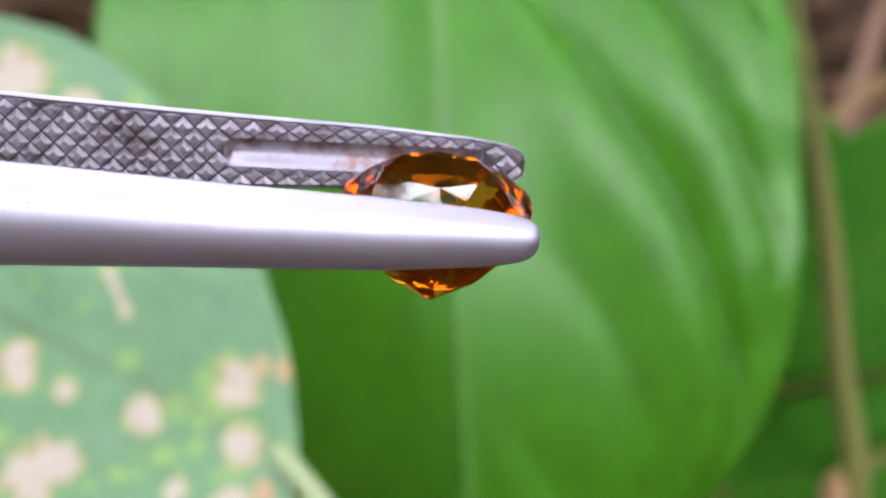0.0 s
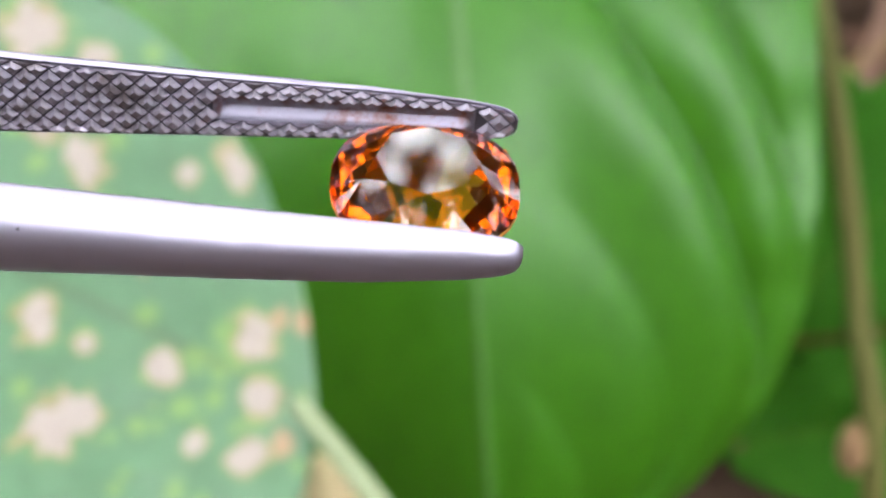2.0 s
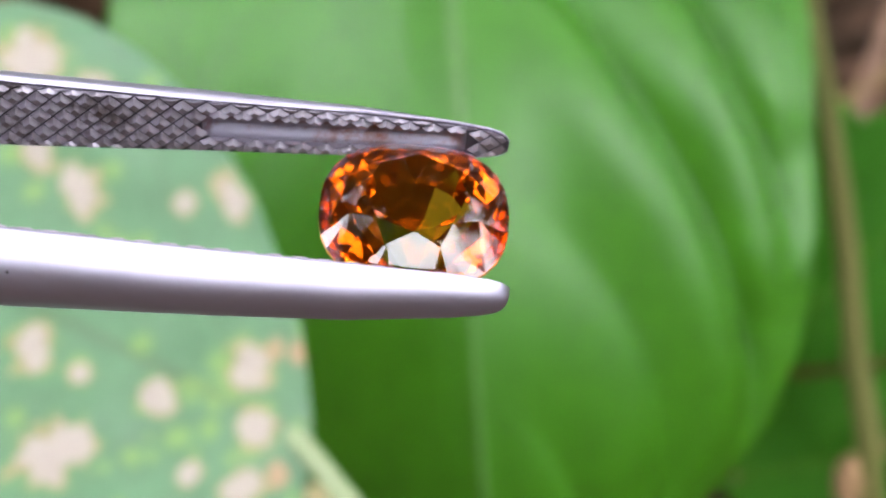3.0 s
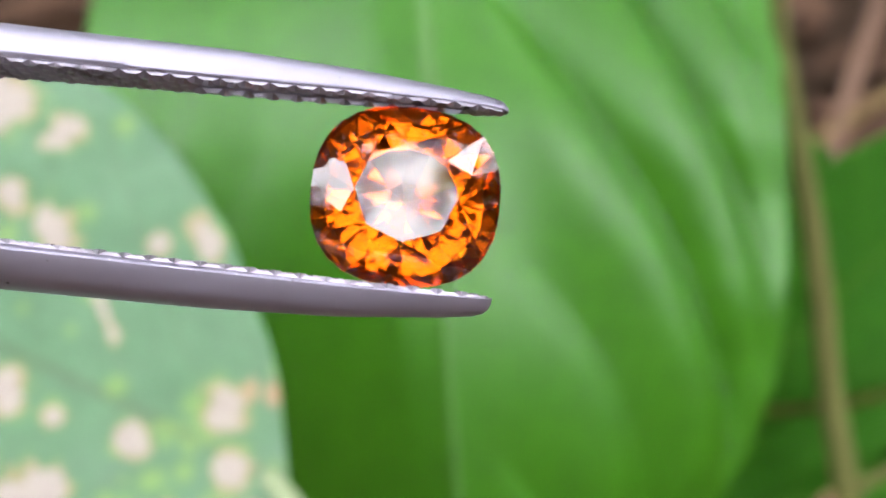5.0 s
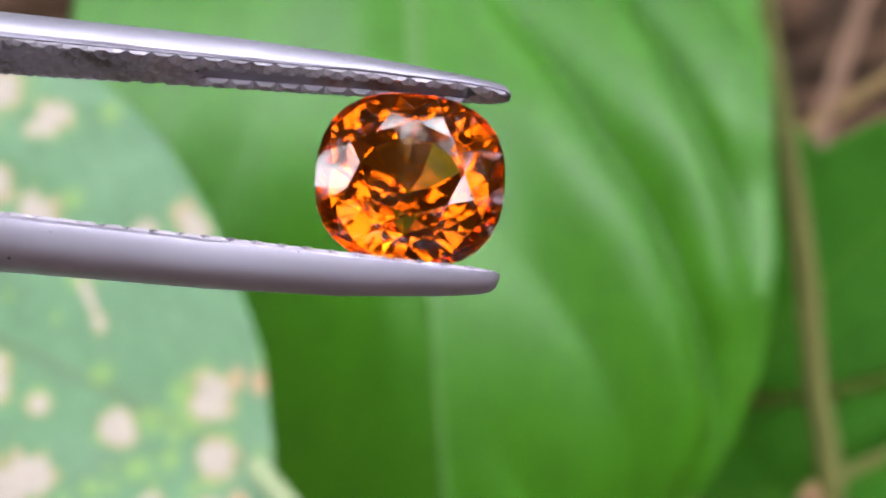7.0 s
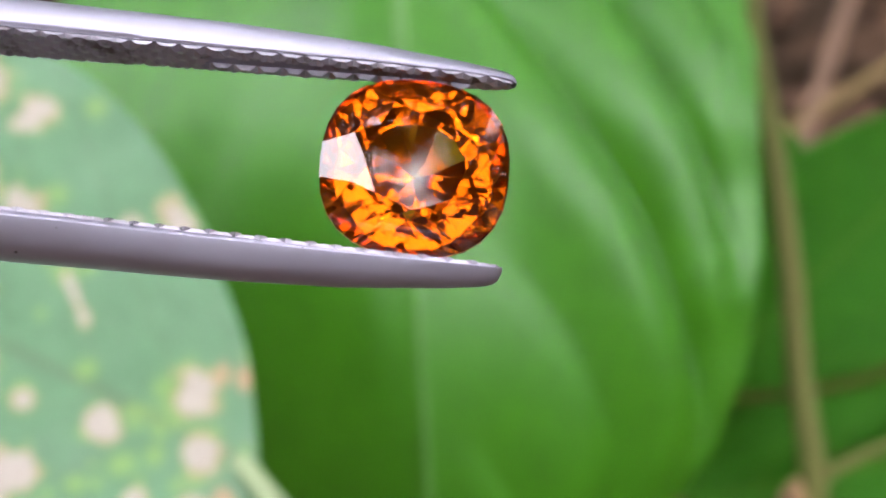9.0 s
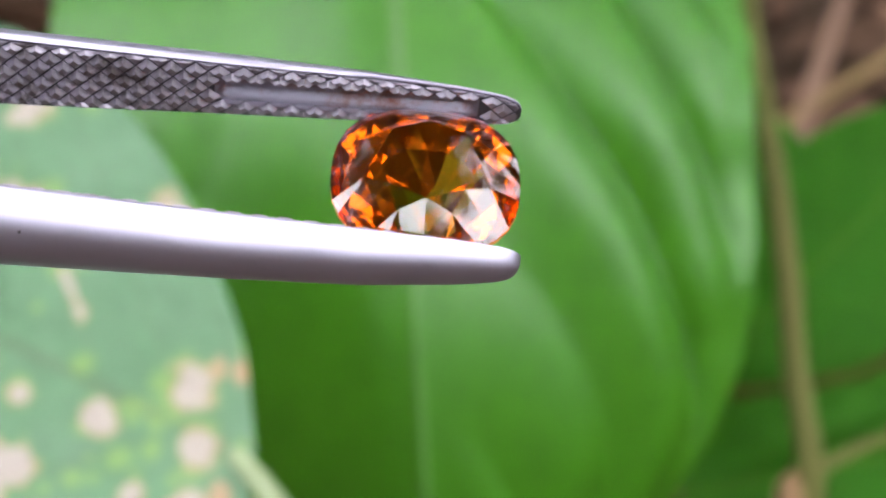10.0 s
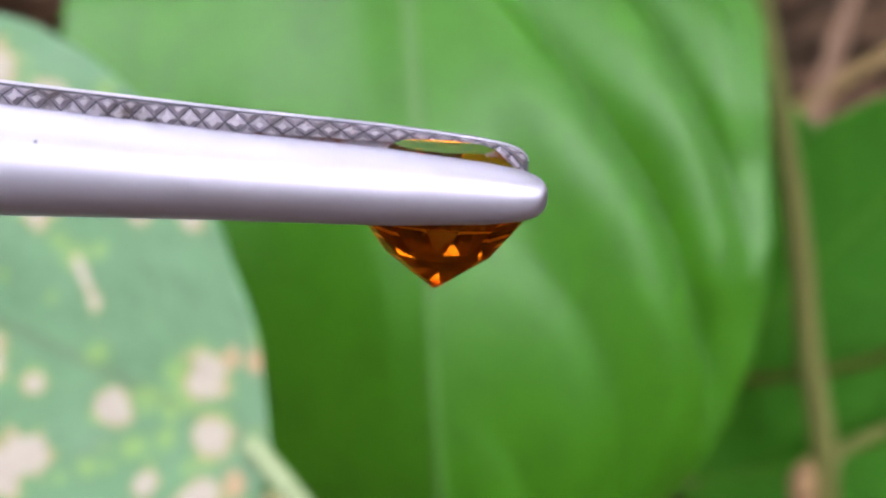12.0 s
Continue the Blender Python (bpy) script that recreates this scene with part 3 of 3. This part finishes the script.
def build_jaw(side, parent):
    """One arm of the tool: rounded back, flat inner face with a milled slot. side is 1 or -1 along z."""
    stations = sorted({-112, -108, -100, -90, -80, -70, -60, -50, -42, -35, -30, -26, -22, *np.arange(-20, 3.2, 0.5), SLOT[0], SLOT[0] + 0.15, SLOT[0] + 0.3, SLOT[1] - 0.3, SLOT[1], 3.3, 3.5, 3.65, 3.78, 3.88, 3.94, 3.98})
    bm = bmesh.new()
    loops = []
    for x in stations:
        w, th, zi = lerp(HALF_WIDTH, x) * (1.06 if side > 0 else 1.1), lerp(THICK, x) if side > 0 else 0.99 * lerp(THICK_LOWER, x), lerp(INNER, x)
        g = min(SLOT[2], w * 0.52)
        f, c = floor_depth(th), 0.2 * th
        slot = 0.42 * smoothstep(SLOT[0], SLOT[0] + 0.5, x) * (1 - smoothstep(SLOT[1] - 0.4, SLOT[1], x))
        e = 0.26 if side < 0 else 0.1
        prof = [(-w, c), (-w + 0.2 * e, 0.75 * c), (-w + 0.5 * e, 0.5 * (c + f)), (-w + e, f), (-g, f)]
        prof += [(g * u, f + slot * v) for u, v in ((-0.98, 0.5), (-0.94, 0.95), (-0.85, 1.0), (0.2, 1.0), (0.32, 0.92), (0.68, 0.46))]      # flat groove with one sloping flank
        prof += [(g, f), (w - 0.06, f), (w, f + 0.04)]
        wall = [(0.99, 0.18), (0.958, 0.26), (0.905, 0.36), (0.835, 0.48), (0.765, 0.59), (0.685, 0.7), (0.59, 0.8), (0.47, 0.885), (0.33, 0.945), (0.17, 0.985)]
        back = wall if side < 0 else [(0.985, 0.16), (0.955, 0.25), (0.9, 0.36), (0.825, 0.47), (0.735, 0.58), (0.64, 0.69), (0.53, 0.79), (0.4, 0.88), (0.21, 0.955)]
        far = [(0.995, 0.2), (0.985, 0.28), (0.955, 0.42), (0.9, 0.57), (0.81, 0.71), (0.68, 0.83), (0.5, 0.92), (0.25, 0.985)] if side < 0 else back
        prof += [(w * a, th * b) for a, b in far] + [(0, th)] + [(-w * a, th * b) for a, b in back[::-1]]
        loops.append([bm.verts.new((x * MM, y * MM, side * (zi + z) * MM)) for y, z in prof])
    n = len(loops[0])
    for x, p, q in zip(stations, loops, loops[1:]):
        for k in range(n):
            face = bm.faces.new((p[k], p[(k + 1) % n], q[(k + 1) % n], q[k]))
            # inner floor gets the steel with groove shade in its colour
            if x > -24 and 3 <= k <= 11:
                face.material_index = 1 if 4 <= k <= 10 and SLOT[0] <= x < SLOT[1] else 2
    bm.faces.new(loops[0])
    bm.faces.new(loops[-1])
    bmesh.ops.recalc_face_normals(bm, faces=bm.faces)
    ob = part("arm", bm, MAT_STEEL, parent, "satin stainless steel arm with a rounded back")
    ob.data.materials.append(MAT_SLOT)
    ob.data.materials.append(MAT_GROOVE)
    ob.data.set_sharp_from_angle(angle=radians(50))
    return ob


def build_knurl(side, arm):
    """Pyramid teeth of the inner face, in a diamond lattice, cut off at the margins."""
    rng = random.Random(11 + side)
    bm = bmesh.new()
    p, q = 1.025, 1.06
    for i in range(-23 * 2, 9):
        for j in range(-5, 6):
            if (i + j) % 2:
                continue
            x, y = i * p / 2 + 0.1, j * q / 2
            w = lerp(HALF_WIDTH, x) - 0.02
            if x > 3.8 or abs(y) > w + q * 0.32:
                continue
            g = SLOT[2] if SLOT[0] - 0.2 < x < SLOT[1] + 0.2 else 0.0
            if g and abs(y) < g - q * 0.2:
                continue

            def fit(a, b):
                ww = max(lerp(HALF_WIDTH, min(a, 3.97)) - 0.1, 0.05)
                b = max(min(b, ww), -ww)
                if g and y >= 0:
                    b = max(b, g + 0.01)
                elif g:
                    b = min(b, -g - 0.01)
                return min(a, 3.9), b

            base = [fit(x + p / 2, y), fit(x, y + q / 2), fit(x - p / 2, y), fit(x, y - q / 2)]
            px, py = fit(x, y)
            h = TOOTH * rng.uniform(0.88, 1.0)
            rest = lerp(HALF_WIDTH, min(px, 3.97)) - 0.02 - abs(py)
            edge = min(1.0, 0.45 + 1.4 * rest)
            t = 0.46
            thick = lerp(THICK if side > 0 else THICK_LOWER, px)
            zi = [lerp(INNER, a) + floor_depth(thick) - 0.01 for a, b in base]
            tip = lerp(INNER, px) + floor_depth(thick) * (1 - edge) - h * edge
            k = 0.91
            base = [(px + (a - px) * k, py + (b - py) * k) for a, b in base]
            root = [bm.verts.new((a * MM, b * MM, side * (z + 0.03) * MM)) for (a, b), z in zip(base, zi)]
            low = [bm.verts.new((a * MM, b * MM, side * z * MM)) for (a, b), z in zip(base, zi)]
            cap = [bm.verts.new(((px + (a - px) * t) * MM, (py + (b - py) * t) * MM, side * tip * MM)) for a, b in base]
            for k in range(4):
                bm.faces.new((root[k], root[(k + 1) % 4], low[(k + 1) % 4], low[k]))
                bm.faces.new((low[k], low[(k + 1) % 4], cap[(k + 1) % 4], cap[k]))
            bm.faces.new(cap)
    bmesh.ops.recalc_face_normals(bm, faces=bm.faces)
    return part("knurled_teeth", bm, MAT_KNURL, arm, "diamond-knurled gripping face, slightly stained", smooth=False)


def build_tweezers():
    tool = empty("tweezers")
    for side in (1, -1):
        build_knurl(side, build_jaw(side, tool))
    return tagged(tool, "stainless steel gem tweezers with knurled jaws, gripping a stone", "tweezers")


tweezers = build_tweezers()


# ------------------------------------------------------------------ gemstone
def build_gem():
    """Cushion cut: octagonal table, stars, kites and halves above; three rows of facets and a culet below."""
    a, b, power = 4.02, 3.82, 2.5
    points = []

    def ring(count, phase, size, height, round_off=power):
        out = []
        for k in range(count):
            t = math.tau * (k + phase) / count
            c, s = math.cos(t), math.sin(t)
            r = (abs(c) ** round_off + abs(s) ** round_off) ** (-1 / round_off) * size
            points.append((a * r * c * MM, -height * MM, b * r * s * MM))
            out.append(len(points) - 1)
        return out

    table = ring(8, 0.0, 0.54, 1.2, 2.1)
    star = ring(8, 0.5, 0.7, 0.84, 2.2)
    top = ring(32, 0.0, 1.0, -0.17)
    low = ring(32, 0.0, 1.0, -0.37)
    p1 = ring(16, 0.5, 0.86, -1.75)
    p2 = ring(16, 0.0, 0.57, -3.3, 2.15)
    p3 = ring(8, 0.25, 0.21, -4.37, 2.0)
    culet = ring(8, 0.25, 0.025, -4.88, 2.0)
    faces = {"table": [table], "crown": [], "girdle": [], "pavilion": []}
    crown, pavilion = faces["crown"], faces["pavilion"]
    for k in range(8):
        n = (k + 1) % 8
        crown += [(table[k], star[k], table[n]), (table[k], star[k - 1], top[4 * k]), (table[k], top[4 * k], star[k])]
        crown += [(star[k], top[4 * k + m], top[(4 * k + m + 1) % 32]) for m in range(4)]
    for k in range(32):
        n = (k + 1) % 32
        faces["girdle"].append((top[k], low[k], low[n], top[n]))
    for k in range(16):
        n = (k + 1) % 16
        a0, a1, a2 = low[2 * k], low[2 * k + 1], low[(2 * k + 2) % 32]
        pavilion += [(a0, p1[k], a1), (a1, p1[k], a2), (a2, p1[k], p1[n]), (p1[k], p2[k], p2[n]), (p1[k], p2[n], p1[n])]
    for k in range(8):
        n = (k + 1) % 8
        c0, c1, c2 = p2[2 * k], p2[2 * k + 1], p2[(2 * k + 2) % 16]
        pavilion += [(c0, p3[k], c1), (c1, p3[k], c2), (c2, p3[k], p3[n]), (p3[k], culet[k], culet[n], p3[n])]
    pavilion.append(culet)
    stone = empty("gemstone")
    middle = Vector((0, 0.0015, 0))
    for name, polys in faces.items():
        bm = bmesh.new()
        made = {}
        for poly in polys:
            for v in poly:
                if v not in made:
                    made[v] = bm.verts.new(points[v])
            face = bm.faces.new([made[v] for v in poly])
            face.normal_update()
            if face.normal.dot(face.calc_center_median() - middle) < 0:
                face.normal_flip()
        part(name, bm, {"girdle": MAT_GIRDLE, "pavilion": MAT_PAVILION}.get(name, MAT_GEM), stone, "", smooth=False)
    return tagged(stone, "orange cushion-cut faceted gemstone held in steel tweezers", "gemstone")


gemstone = build_gem()


# ------------------------------------------------------------------ what moves
def motions():
    turning = [
        (0.0, pose(-0.00092, 0.05583, 0.27520, -91.30, 3.95, 1.90)),
        (0.5, pose(-0.00128, 0.05579, 0.27512, -84.69, 3.64, 1.93)),
        (1.0, pose(-0.00166, 0.05553, 0.27456, -80.31, 3.82, 1.99)),
        (1.5, pose(-0.00202, 0.05536, 0.27420, -76.73, 4.51, 2.40)),
        (2.0, pose(-0.00214, 0.05526, 0.27396, -72.11, 4.96, 2.04)),
        (2.5, pose(-0.00241, 0.05503, 0.27358, -68.68, 5.12, 2.09)),
        (3.0, pose(-0.00245, 0.05524, 0.27402, -63.57, 5.07, 1.90)),
        (3.2, pose(-0.00272, 0.05530, 0.27416, -60.31, 5.28, 1.81)),
        (4.8, pose(-0.00178, 0.05622, 0.27610, -34.29, 6.49, 0.47)),
        (5.0, pose(-0.00178, 0.05622, 0.27609, -30.33, 6.43, 0.31)),
        (5.5, pose(-0.00168, 0.05629, 0.27625, -24.88, 6.38, 0.12)),
        (6.0, pose(-0.00131, 0.05651, 0.27672, -21.86, 5.92, 0.19)),
        (6.5, pose(-0.00141, 0.05632, 0.27627, -29.29, 5.70, 0.25)),
        (7.0, pose(-0.00101, 0.05639, 0.27637, -41.14, 5.59, 0.07)),
        (7.2, pose(-0.00106, 0.05641, 0.27642, -43.62, 5.58, 0.12)),
        (8.8, pose(-0.00066, 0.05649, 0.27659, -33.24, 5.38, -0.06)),
        (9.0, pose(-0.00025, 0.05651, 0.27661, -35.03, 5.33, -0.44)),
        (9.5, pose(0.00004, 0.05624, 0.27603, -46.67, 4.94, -0.50)),
        (10.0, pose(0.00039, 0.05624, 0.27603, -61.47, 4.78, -0.36)),
        (10.5, pose(0.00053, 0.05657, 0.27672, -77.05, 3.94, -0.00)),
        (11.0, pose(0.00064, 0.05634, 0.27620, -89.23, 3.92, 0.18)),
        (11.5, pose(0.00062, 0.05611, 0.27573, -93.45, 4.25, 0.06)),
        (12.0, pose(0.00055, 0.05607, 0.27564, -104.41, 4.35, 0.39)),
    ]
    walk(tweezers, turning)
    walk(gemstone, turning)


motions()
